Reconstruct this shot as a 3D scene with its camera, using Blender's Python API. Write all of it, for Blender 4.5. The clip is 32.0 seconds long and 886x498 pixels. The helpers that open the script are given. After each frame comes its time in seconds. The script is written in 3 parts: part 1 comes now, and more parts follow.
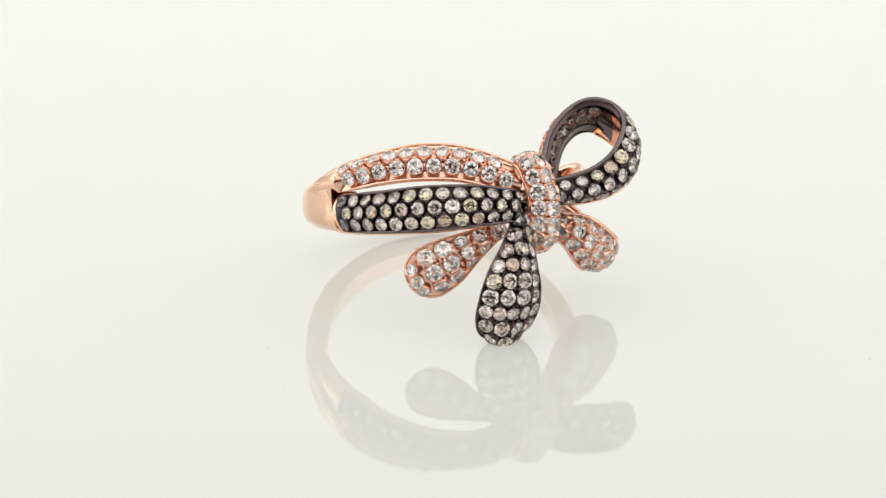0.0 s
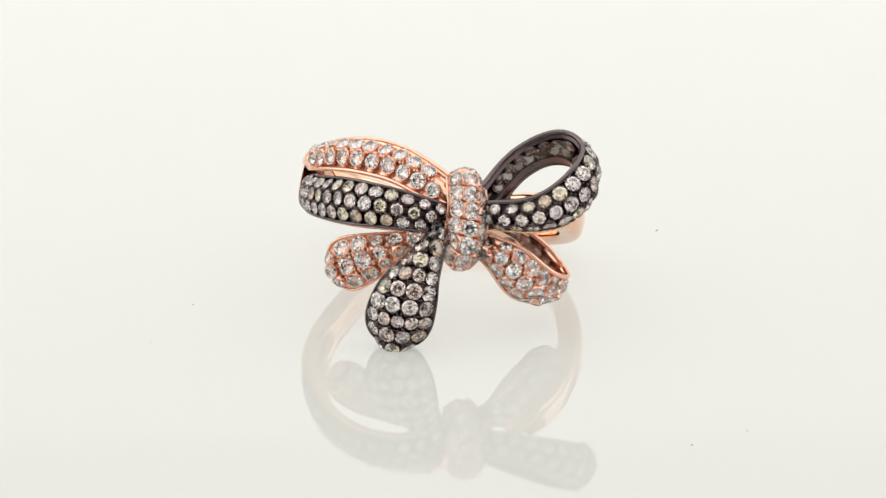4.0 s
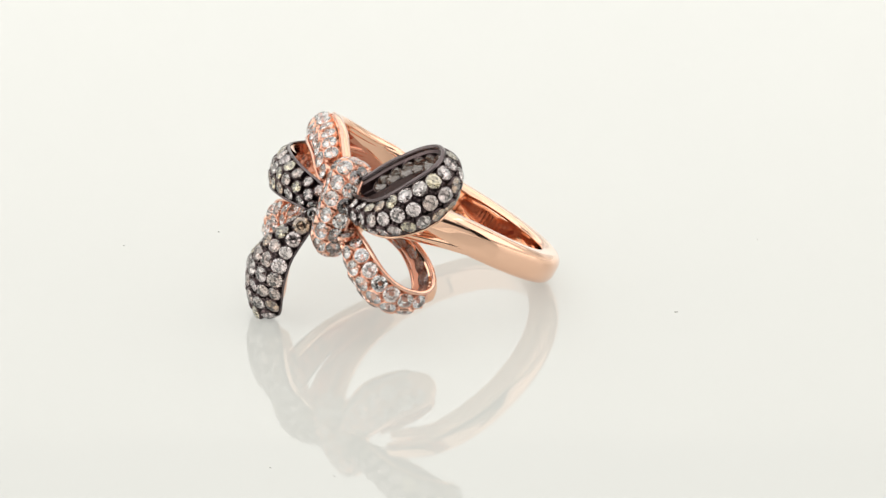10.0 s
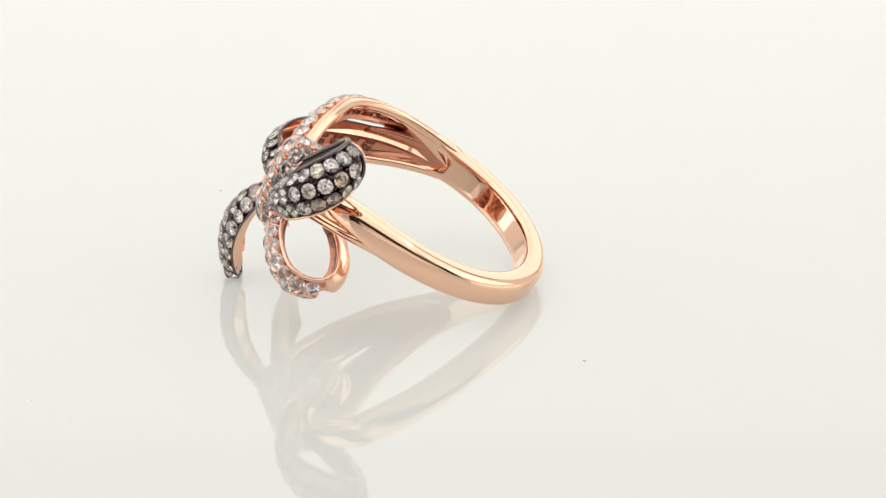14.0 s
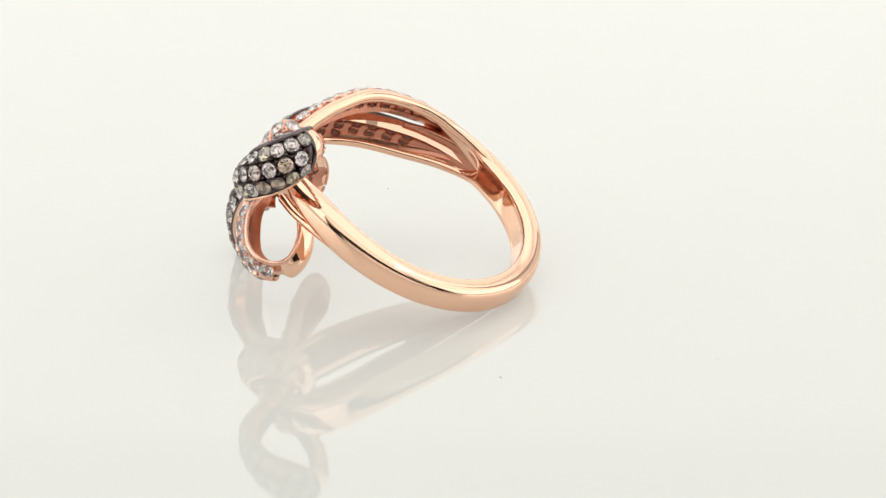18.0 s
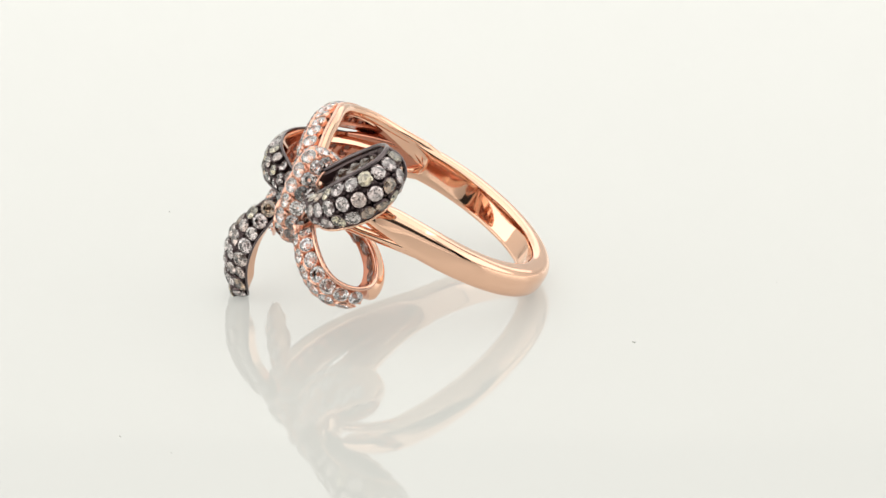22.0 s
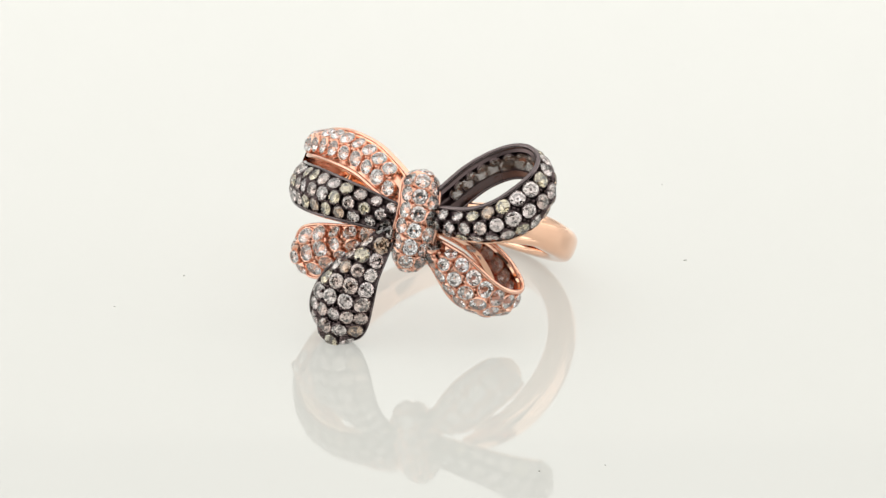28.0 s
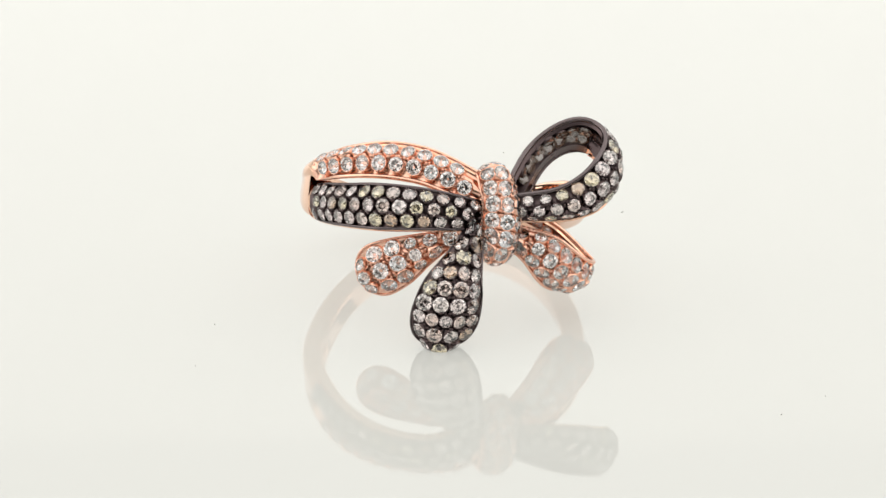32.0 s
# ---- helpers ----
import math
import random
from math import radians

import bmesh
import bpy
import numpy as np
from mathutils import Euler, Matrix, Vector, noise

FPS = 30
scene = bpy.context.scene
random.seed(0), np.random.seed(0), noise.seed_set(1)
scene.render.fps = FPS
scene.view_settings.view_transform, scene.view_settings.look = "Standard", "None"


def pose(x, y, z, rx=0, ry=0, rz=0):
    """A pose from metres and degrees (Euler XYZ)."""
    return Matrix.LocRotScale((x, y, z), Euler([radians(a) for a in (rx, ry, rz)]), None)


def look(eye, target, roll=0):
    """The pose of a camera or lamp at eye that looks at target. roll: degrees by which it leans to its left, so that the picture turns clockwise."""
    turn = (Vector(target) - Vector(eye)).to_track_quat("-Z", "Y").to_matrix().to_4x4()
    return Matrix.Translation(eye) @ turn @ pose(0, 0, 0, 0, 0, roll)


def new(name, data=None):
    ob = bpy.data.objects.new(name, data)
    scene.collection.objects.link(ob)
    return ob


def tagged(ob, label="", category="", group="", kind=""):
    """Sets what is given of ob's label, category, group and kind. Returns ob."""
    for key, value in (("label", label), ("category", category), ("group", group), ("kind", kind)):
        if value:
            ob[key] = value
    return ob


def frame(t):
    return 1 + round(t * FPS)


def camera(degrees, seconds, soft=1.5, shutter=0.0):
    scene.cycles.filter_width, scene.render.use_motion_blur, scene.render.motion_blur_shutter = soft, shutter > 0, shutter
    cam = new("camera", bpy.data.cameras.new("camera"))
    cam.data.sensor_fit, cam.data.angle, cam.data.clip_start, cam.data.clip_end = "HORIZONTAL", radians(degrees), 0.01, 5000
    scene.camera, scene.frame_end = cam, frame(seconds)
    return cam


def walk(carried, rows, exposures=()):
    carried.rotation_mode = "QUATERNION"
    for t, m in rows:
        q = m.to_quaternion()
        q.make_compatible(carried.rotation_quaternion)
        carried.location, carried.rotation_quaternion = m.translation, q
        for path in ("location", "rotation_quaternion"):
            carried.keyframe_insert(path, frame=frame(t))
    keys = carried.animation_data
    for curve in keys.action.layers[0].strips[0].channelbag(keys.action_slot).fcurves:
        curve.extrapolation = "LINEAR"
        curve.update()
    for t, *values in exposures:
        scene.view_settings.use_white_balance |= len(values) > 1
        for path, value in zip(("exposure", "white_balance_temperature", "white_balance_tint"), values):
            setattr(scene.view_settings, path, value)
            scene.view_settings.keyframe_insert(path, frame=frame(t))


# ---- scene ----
# ---- camera ----
MM = 0.001
LIFT = 1.95            # height of the turning reference above the plate, in mm
EYE = (1.43 * MM, -278.1 * MM, (112.55 + LIFT) * MM)
AIM = (1.43 * MM, 0.0, LIFT * MM)
cam = camera(12.0, 32.0, soft=1.4)
STILL = look(EYE, AIM, 0.0)
walk(cam, [(0.0, STILL), (32.0, STILL)])

# ---- world and light: a white light tent with soft boxes ----
world = bpy.data.worlds.new("tent_air")
scene.world = world
world.use_nodes = True
world.node_tree.nodes["Background"].inputs[0].default_value = (1.0, 0.985, 0.94, 1)
world.node_tree.nodes["Background"].inputs[1].default_value = 0.50


def soft_box(name, place, target, sx, sy, watts, colour=(1, 0.993, 0.955)):
    data = bpy.data.lights.new(name, "AREA")
    data.shape, data.size, data.size_y, data.energy, data.color = "RECTANGLE", sx, sy, watts, colour
    ob = new(name, data)
    ob.matrix_world = look(place, target)
    return ob


soft_box("soft_box_top", (0.0, 0.08, 0.52), (0, 0, 0), 0.95, 0.80, 2.75)
soft_box("soft_box_side_west", (-0.44, -0.05, 0.24), (0, 0, 0.01), 0.52, 0.42, 0.85)
soft_box("soft_box_side_east", (0.44, -0.02, 0.24), (0, 0, 0.01), 0.52, 0.42, 0.75)
soft_box("soft_box_back", (0, 0.68, 0.30), (0, 0, 0.10), 1.15, 0.56, 1.8)
soft_box("soft_box_front", (0.0, -0.46, 0.48), (0, 0, 0.0), 0.95, 0.30, 0.8)
scene.view_settings.exposure = -0.095


# ---- materials ----
def mat(name):
    m = bpy.data.materials.new(name)
    m.use_nodes = True
    return m, m.node_tree.nodes, m.node_tree.links, m.node_tree.nodes["Principled BSDF"]


def metal(name, colour, rough, wear=0.05, bump=0.03, scale=900.0, metallic=1.0, spread=0.06):
    m, n, l, b = mat(name)
    b.inputs["Metallic"].default_value = metallic
    tc = n.new("ShaderNodeTexCoord")
    big = n.new("ShaderNodeTexNoise")
    big.inputs["Scale"].default_value = scale * 0.35
    big.inputs["Detail"].default_value = 4
    l.new(tc.outputs["Object"], big.inputs["Vector"])
    fine = n.new("ShaderNodeTexNoise")
    fine.inputs["Scale"].default_value = scale * 4
    fine.inputs["Detail"].default_value = 3
    l.new(tc.outputs["Object"], fine.inputs["Vector"])
    ramp = n.new("ShaderNodeValToRGB")
    ramp.color_ramp.elements[0].color = (*[c * (1 - spread * 2) for c in colour], 1)
    ramp.color_ramp.elements[1].color = (*[min(1, c * (1 + spread)) for c in colour], 1)
    l.new(big.outputs["Fac"], ramp.inputs[0])
    l.new(ramp.outputs[0], b.inputs["Base Color"])
    mr = n.new("ShaderNodeMapRange")
    mr.inputs["To Min"].default_value = rough
    mr.inputs["To Max"].default_value = rough + wear
    l.new(big.outputs["Fac"], mr.inputs["Value"])
    l.new(mr.outputs[0], b.inputs["Roughness"])
    bp = n.new("ShaderNodeBump")
    bp.inputs["Strength"].default_value = bump
    bp.inputs["Distance"].default_value = 0.00002
    l.new(fine.outputs["Fac"], bp.inputs["Height"])
    l.new(bp.outputs[0], b.inputs["Normal"])
    return m


ROSE = metal("rose_gold", (0.87, 0.525, 0.40), 0.15, 0.10, 0.15)
GOLD = metal("polished_gold", (0.94, 0.60, 0.432), 0.035, 0.035, 0.015, 300.0)
# Same gold, darkened and reddened to paint the shade and inter-reflections inside.
INSIDE = metal("shaded_inner_gold", (0.58, 0.255, 0.17), 0.18, 0.12, 0.12)
BLACK = metal("black_rhodium", (0.108, 0.08, 0.08), 0.2, 0.15, 0.2)
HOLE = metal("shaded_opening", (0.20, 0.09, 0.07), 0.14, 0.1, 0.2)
EDGE = metal("dark_polished_edge", (0.15, 0.122, 0.124), 0.11, 0.08, 0.1)


def stone_material(name, tints, rough, ior, clarity=1.0):
    m, n, l, b = mat(name)
    oi = n.new("ShaderNodeObjectInfo")
    ramp = n.new("ShaderNodeValToRGB")
    for k, c in enumerate(tints):
        e = ramp.color_ramp.elements[k] if k < 2 else ramp.color_ramp.elements.new(1.0)
        e.color = (*c, 1)
    for k, e in enumerate(ramp.color_ramp.elements):
        e.position = k / len(tints)
    ramp.color_ramp.interpolation = "CONSTANT"
    l.new(oi.outputs["Random"], ramp.inputs[0])
    l.new(ramp.outputs[0], b.inputs["Base Color"])
    b.inputs["Transmission Weight"].default_value = clarity
    b.inputs["IOR"].default_value = ior
    b.inputs["Roughness"].default_value = rough
    return m


CLEAR = stone_material("white_diamond", ((1.0, 0.94, 0.92), (0.99, 0.90, 0.88), (1.0, 0.98, 0.97), (1.0, 0.90, 0.87), (0.98, 0.96, 0.98)), 0.045, 2.1)
BROWN = stone_material("champagne_diamond", ((0.91, 0.74, 0.67), (0.97, 0.86, 0.82), (0.75, 0.52, 0.36), (0.92, 0.77, 0.74), (0.90, 0.78, 0.54), (0.96, 0.83, 0.81), (0.80, 0.62, 0.55)), 0.04, 2.25)

# Part-diffuse copies for stones inside the loops: their brightness is put into the colour.
CLEAR_LIT = stone_material("white_diamond_lit", ((0.88, 0.74, 0.68), (0.80, 0.64, 0.58), (0.90, 0.80, 0.76)), 0.05, 2.1, 0.75)
BROWN_LIT = stone_material("champagne_diamond_lit", ((0.52, 0.38, 0.30), (0.44, 0.29, 0.21), (0.62, 0.49, 0.41), (0.38, 0.25, 0.18)), 0.05, 2.25, 0.7)


def plate_material():
    m, n, l, b = mat("white_acrylic")
    tc = n.new("ShaderNodeTexCoord")
    no = n.new("ShaderNodeTexNoise")
    no.inputs["Scale"].default_value = 14.0
    no.inputs["Detail"].default_value = 5
    l.new(tc.outputs["Object"], no.inputs["Vector"])
    ramp = n.new("ShaderNodeValToRGB")
    ramp.color_ramp.elements[0].color = (0.262, 0.262, 0.248, 1)
    ramp.color_ramp.elements[1].color = (0.282, 0.282, 0.268, 1)
    l.new(no.outputs["Fac"], ramp.inputs[0])
    l.new(ramp.outputs[0], b.inputs["Base Color"])
    fine = n.new("ShaderNodeTexNoise")
    fine.inputs["Scale"].default_value = 160.0
    l.new(tc.outputs["Object"], fine.inputs["Vector"])
    mr = n.new("ShaderNodeMapRange")
    mr.inputs["To Min"].default_value = 0.02
    mr.inputs["To Max"].default_value = 0.05
    l.new(fine.outputs["Fac"], mr.inputs["Value"])
    l.new(mr.outputs[0], b.inputs["Roughness"])
    b.inputs["IOR"].default_value = 1.5
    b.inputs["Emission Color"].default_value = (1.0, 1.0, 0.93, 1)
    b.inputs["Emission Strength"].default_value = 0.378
    return m


def cloth_material():
    m, n, l, b = mat("white_tent_cloth")
    tc = n.new("ShaderNodeTexCoord")
    no = n.new("ShaderNodeTexNoise")
    no.inputs["Scale"].default_value = 60.0
    no.inputs["Detail"].default_value = 6
    l.new(tc.outputs["Object"], no.inputs["Vector"])
    ramp = n.new("ShaderNodeValToRGB")
    ramp.color_ramp.elements[0].color = (0.76, 0.755, 0.74, 1)
    ramp.color_ramp.elements[1].color = (0.82, 0.815, 0.80, 1)
    l.new(no.outputs["Fac"], ramp.inputs[0])
    l.new(ramp.outputs[0], b.inputs["Base Color"])
    b.inputs["Roughness"].default_value = 0.9
    bp = n.new("ShaderNodeBump")
    bp.inputs["Strength"].default_value = 0.2
    bp.inputs["Distance"].default_value = 0.001
    l.new(no.outputs["Fac"], bp.inputs["Height"])
    l.new(bp.outputs[0], b.inputs["Normal"])
    return m


ACRYLIC = plate_material()
CLOTH = cloth_material()
DUST = metal("grey_dust", (0.46, 0.44, 0.42), 0.8, 0.1, 0.2, 900.0, 0.0)


# ---- mesh helpers ----
def part(name, bm, materials, parent=None, label="", smooth=True):
    bmesh.ops.recalc_face_normals(bm, faces=bm.faces)
    for f in bm.faces:
        f.smooth = smooth
    for e in bm.edges:
        if len(e.link_faces) == 2 and e.calc_face_angle(0.0) > 0.9:
            e.smooth = False
    me = bpy.data.meshes.new(name)
    bm.to_mesh(me)
    bm.free()
    for m in (materials if isinstance(materials, (list, tuple)) else [materials]):
        me.materials.append(m)
    ob = new(name, me)
    ob.parent = parent
    if label:
        ob["label"] = label
    return ob


def vec(p):
    """A place on the ring, in mm from the turning reference, to metres above the plate."""
    return Vector((p[0], p[1], p[2] + LIFT)) * MM


def spline(pts, u):
    """Catmull-Rom through pts at u in 0..1."""
    k = len(pts) - 1
    x = min(max(u, 0.0), 1.0) * k
    i = min(int(x), k - 1)
    t = x - i
    p1, p2 = pts[i], pts[i + 1]
    p0 = pts[i - 1] if i else p1 * 2 - p2
    p3 = pts[i + 2] if i + 2 <= k else p2 * 2 - p1
    return 0.5 * (2 * p1 + (p2 - p0) * t + (2 * p0 - 5 * p1 + 4 * p2 - p3) * t * t + (3 * p1 - p0 - 3 * p2 + p3) * t ** 3)


def soft_spline(pts, u):
    """Uniform cubic B-spline along pts at u in 0..1, through its two ends."""
    k = len(pts) - 1
    x = min(max(u, 0.0), 1.0) * k
    i = min(int(x), k - 1)
    t = x - i
    p1, p2 = pts[i], pts[i + 1]
    p0 = pts[i - 1] if i else p1 * 2 - p2
    p3 = pts[i + 2] if i + 2 <= k else p2 * 2 - p1
    return (p0 * (1 - t) ** 3 + p1 * (3 * t ** 3 - 6 * t * t + 4) + p2 * (-3 * t ** 3 + 3 * t * t + 3 * t + 1) + p3 * t ** 3) / 6


class Ribbon:
    """A bent strip between two edges, domed to its outer side."""

    def __init__(self, a, b, bulge, sign=1, drop=0.0, curve=spline):
        self.a = [vec(p) for p in a]
        self.b = [vec(p) for p in b]
        self.bulge, self.sign, self.drop, self.curve = bulge * MM, sign, drop * MM, curve
        self.total = 0.0

    def flat(self, u, v):
        return self.curve(self.a, u).lerp(self.curve(self.b, u), v)

    def flat_normal(self, u):
        e = 0.004
        du = self.flat(min(1, u + e), 0.5) - self.flat(max(0, u - e), 0.5)
        dv = self.curve(self.b, u) - self.curve(self.a, u)
        return du.cross(dv).normalized() * self.sign

    def at(self, u, v, lift=0.0):
        rise = min(self.bulge, self.width(u) * MM * 0.42)
        return self.flat(u, v) + self.flat_normal(u) * (rise * (1 - abs(2 * v - 1) ** 2.3) - self.drop + lift * MM)

    def normal(self, u, v):
        e = 0.01
        du = self.at(min(1, u + e), v) - self.at(max(0, u - e), v)
        dv = self.at(u, min(1, v + e)) - self.at(u, max(0, v - e))
        return du.cross(dv).normalized() * self.sign

    def width(self, u):
        return (self.curve(self.b, u) - self.curve(self.a, u)).length / MM

    def run(self):
        self.total = self.total or self.length()[-1]
        return self.total

    def across(self, u, margin):
        """The width over the dome less the margins, and a function from 0..1 over it to v."""
        pts = [self.at(u, i / 24) for i in range(25)]
        arc = [0.0]
        for p, q in zip(pts, pts[1:]):
            arc.append(arc[-1] + (q - p).length / MM)
        span = arc[-1] - 2 * margin

        def place(f):
            s = margin + f * span
            i = next((k for k in range(1, 25) if arc[k] >= s), 24)
            return (i - 1 + (s - arc[i - 1]) / max(arc[i] - arc[i - 1], 1e-9)) / 24
        return span, place

    def length(self, u0=0.0, u1=1.0, steps=80):
        pts = [self.at(u0 + (u1 - u0) * i / steps, 0.5) for i in range(steps + 1)]
        out = [0.0]
        for p, q in zip(pts, pts[1:]):
            out.append(out[-1] + (q - p).length / MM)
        return out


def ribbon_body(rib, thick, nu=64, nv=12, sink=0.5, plain=0.0, lining=(0, 1), walls=(2, 2), bare=1.0, dark_back=False):
    """The strip as a closed shell; slot 0 the outer face, 1 the inner face, 2 the polished sides."""
    bm = bmesh.new()
    outer, inner = [], []
    for i in range(nu + 1):
        u = i / nu
        row_o, row_i = [], []
        for j in range(nv + 1):
            v = j / nv
            n = rib.normal(u, min(max(v, 0.03), 0.97))
            p = rib.at(u, v)
            s = sink * min(1.0, min(v, 1 - v) * nv / 1.0) * (min(1.0, max(0.0, (u - plain) * 40)) if plain else 1.0) * min(1.0, max(0.0, (bare - u) * 40 + 1))
            row_o.append(bm.verts.new(p - n * s * MM))
            row_i.append(bm.verts.new(p - n * (thick(u, v) if callable(thick) else thick) * MM))
        outer.append(row_o)
        inner.append(row_i)
    for i in range(nu):
        for j in range(nv):
            bm.faces.new((outer[i][j], outer[i + 1][j], outer[i + 1][j + 1], outer[i][j + 1])).material_index = 2 if (i + 0.5) / nu < plain or i / nu > bare else 0
            bm.faces.new((inner[i][j], inner[i][j + 1], inner[i + 1][j + 1], inner[i + 1][j])).material_index = 1 if lining[0] <= i / nu <= lining[1] else 0
        for j, w in ((0, walls[0]), (nv, walls[1])):
            bm.faces.new((outer[i][j], inner[i][j], inner[i + 1][j], outer[i + 1][j])).material_index = w if i / nu < bare or not dark_back else 0
    for i in (0, nu):
        for j in range(nv):
            bm.faces.new((outer[i][j], outer[i][j + 1], inner[i][j + 1], inner[i][j])).material_index = 1
    return bm


def tube(points, radius, sides=8, flat=1.0, closed=False):
    """A round wire through points (metres)."""
    bm = bmesh.new()
    rings = []
    n = len(points)
    up = Vector((0.13, 0.31, 0.94))
    for i, p in enumerate(points):
        d = (points[(i + 1) % n] - points[i - 1]) if closed else (points[min(i + 1, n - 1)] - points[max(i - 1, 0)])
        d.normalize()
        x = d.cross(up).normalized()
        y = x.cross(d).normalized()
        r = radius(i / (n - 1)) if callable(radius) else radius
        rings.append([bm.verts.new(p + (x * math.cos(k * math.tau / sides) + y * math.sin(k * math.tau / sides) * flat) * r) for k in range(sides)])
    for i in range(n if closed else n - 1):
        a, b = rings[i], rings[(i + 1) % n]
        for k in range(sides):
            bm.faces.new((a[k], a[(k + 1) % sides], b[(k + 1) % sides], b[k]))
    if not closed:
        bm.faces.new(rings[0][::-1])
        bm.faces.new(rings[-1])
    return bm


def brilliant(name, material):
    """A round brilliant, 1 mm across, with table, crown, girdle and a cut-off pavilion."""
    bm = bmesh.new()
    k = 8
    ring = lambda r, z, off, m: [bm.verts.new((r * math.cos((i + off) * math.tau / m) * MM, r * math.sin((i + off) * math.tau / m) * MM, z * MM)) for i in range(m)]
    table = ring(0.29, 0.14, 0.0, k)
    star = ring(0.405, 0.095, 0.5, k)
    top = ring(0.5, 0.015, 0.0, 2 * k)
    low = ring(0.5, -0.02, 0.0, 2 * k)
    pav = ring(0.25, -0.235, 0.25, k)
    culet = bm.verts.new((0, 0, -0.455 * MM))
    bm.faces.new(table)
    for i in range(k):
        j = (i + 1) % k
        bm.faces.new((table[i], star[i], table[j]))
        bm.faces.new((table[i], top[2 * i], star[i]))
        bm.faces.new((star[i], top[(2 * i + 2) % 16], table[j]))
        bm.faces.new((star[i], top[2 * i], top[2 * i + 1]))
        bm.faces.new((star[i], top[2 * i + 1], top[(2 * i + 2) % 16]))
        bm.faces.new((pav[i], low[(2 * i + 1) % 16], low[2 * i]))
        bm.faces.new((pav[i], low[(2 * i + 2) % 16], low[2 * i + 1]))
        bm.faces.new((pav[i], pav[j], low[(2 * i + 2) % 16]))
        bm.faces.new((culet, pav[j], pav[i]))
    for i in range(16):
        j = (i + 1) % 16
        bm.faces.new((top[i], low[i], low[j], top[j]))
    bmesh.ops.recalc_face_normals(bm, faces=bm.faces)
    me = bpy.data.meshes.new(name)
    bm.to_mesh(me)
    bm.free()
    me.materials.append(material)
    return me


CLEAR_CUT = brilliant("white_stone", CLEAR)
BROWN_CUT = brilliant("champagne_stone", BROWN)
CLEAR_LIT_CUT = brilliant("white_stone_lit", CLEAR_LIT)
BROWN_LIT_CUT = brilliant("champagne_stone_lit", BROWN_LIT)
dice = random.Random(7)


def ball(bm, p, r, n, squash=0.8):
    m = Matrix.Translation(p) @ n.to_track_quat("Z", "Y").to_matrix().to_4x4() @ Matrix.Diagonal((r, r, r * squash, 1))
    bmesh.ops.create_icosphere(bm, subdivisions=1, radius=1.0, matrix=m)


def collar(bm, p, n, r, sides=14):
    """The thin lip of metal round a stone."""
    m = Matrix.Translation(p) @ n.to_track_quat("Z", "Y").to_matrix().to_4x4()
    prof = ((r * 0.99, -0.12), (r + 0.005, 0.02), (r + 0.045, 0.03), (r + 0.08, -0.04), (r + 0.05, -0.3))
    rings = [[bm.verts.new(m @ Vector((q * math.cos(k * math.tau / sides) * MM, q * math.sin(k * math.tau / sides) * MM, h * MM))) for k in range(sides)] for q, h in prof]
    for a, b in zip(rings, rings[1:]):
        for k in range(sides):
            bm.faces.new((a[k], a[(k + 1) % sides], b[(k + 1) % sides], b[k]))


def set_stone(owner, rib, cut, beads, u, v, size, pitch, inside):
    """One stone with its lip and four metal beads."""
    nrm = rib.normal(u, min(max(v, 0.05), 0.95))
    p = rib.at(u, v)
    if inside:
        p, nrm = p - nrm * (inside(u, v) + 0.34) * MM, -nrm
    z = (nrm + Vector([dice.uniform(-0.15, 0.15) for _ in range(3)]) + Vector((0, 0, 0.3 if inside else 0))).normalized()
    st = new("stone", cut)
    st.parent = owner
    k = size * dice.uniform(0.95, 1.04)
    st.matrix_basis = Matrix.Translation(p - nrm * 0.05 * MM) @ z.to_track_quat("Z", "Y").to_matrix().to_4x4() @ Matrix.Rotation(dice.uniform(0, 6.28), 4, "Z") @ Matrix.Diagonal((k, k, k, 1))
    collar(beads, p - nrm * 0.07 * MM, z, 0.5 * k)
    for e in () if inside else (-1, 1):
        for f in (-1, 1):
            ub, vb = u + e * 0.41 * pitch / rib.run(), v + f * 0.41 * pitch / max(rib.width(u), 0.1)
            if not (0.1 < vb < 0.9 and 0.02 < ub < 0.98) or rib.width(min(1, u + 0.07)) < 0.8 * rib.width(u):
                continue
            nb = rib.normal(ub, vb)
            if (rib.at(ub, vb) - p).length > 0.85 * pitch * MM:
                continue
            ball(beads, rib.at(ub, vb) - nb * 0.07 * MM, 0.135 * MM * dice.uniform(0.8, 1.15), nb)


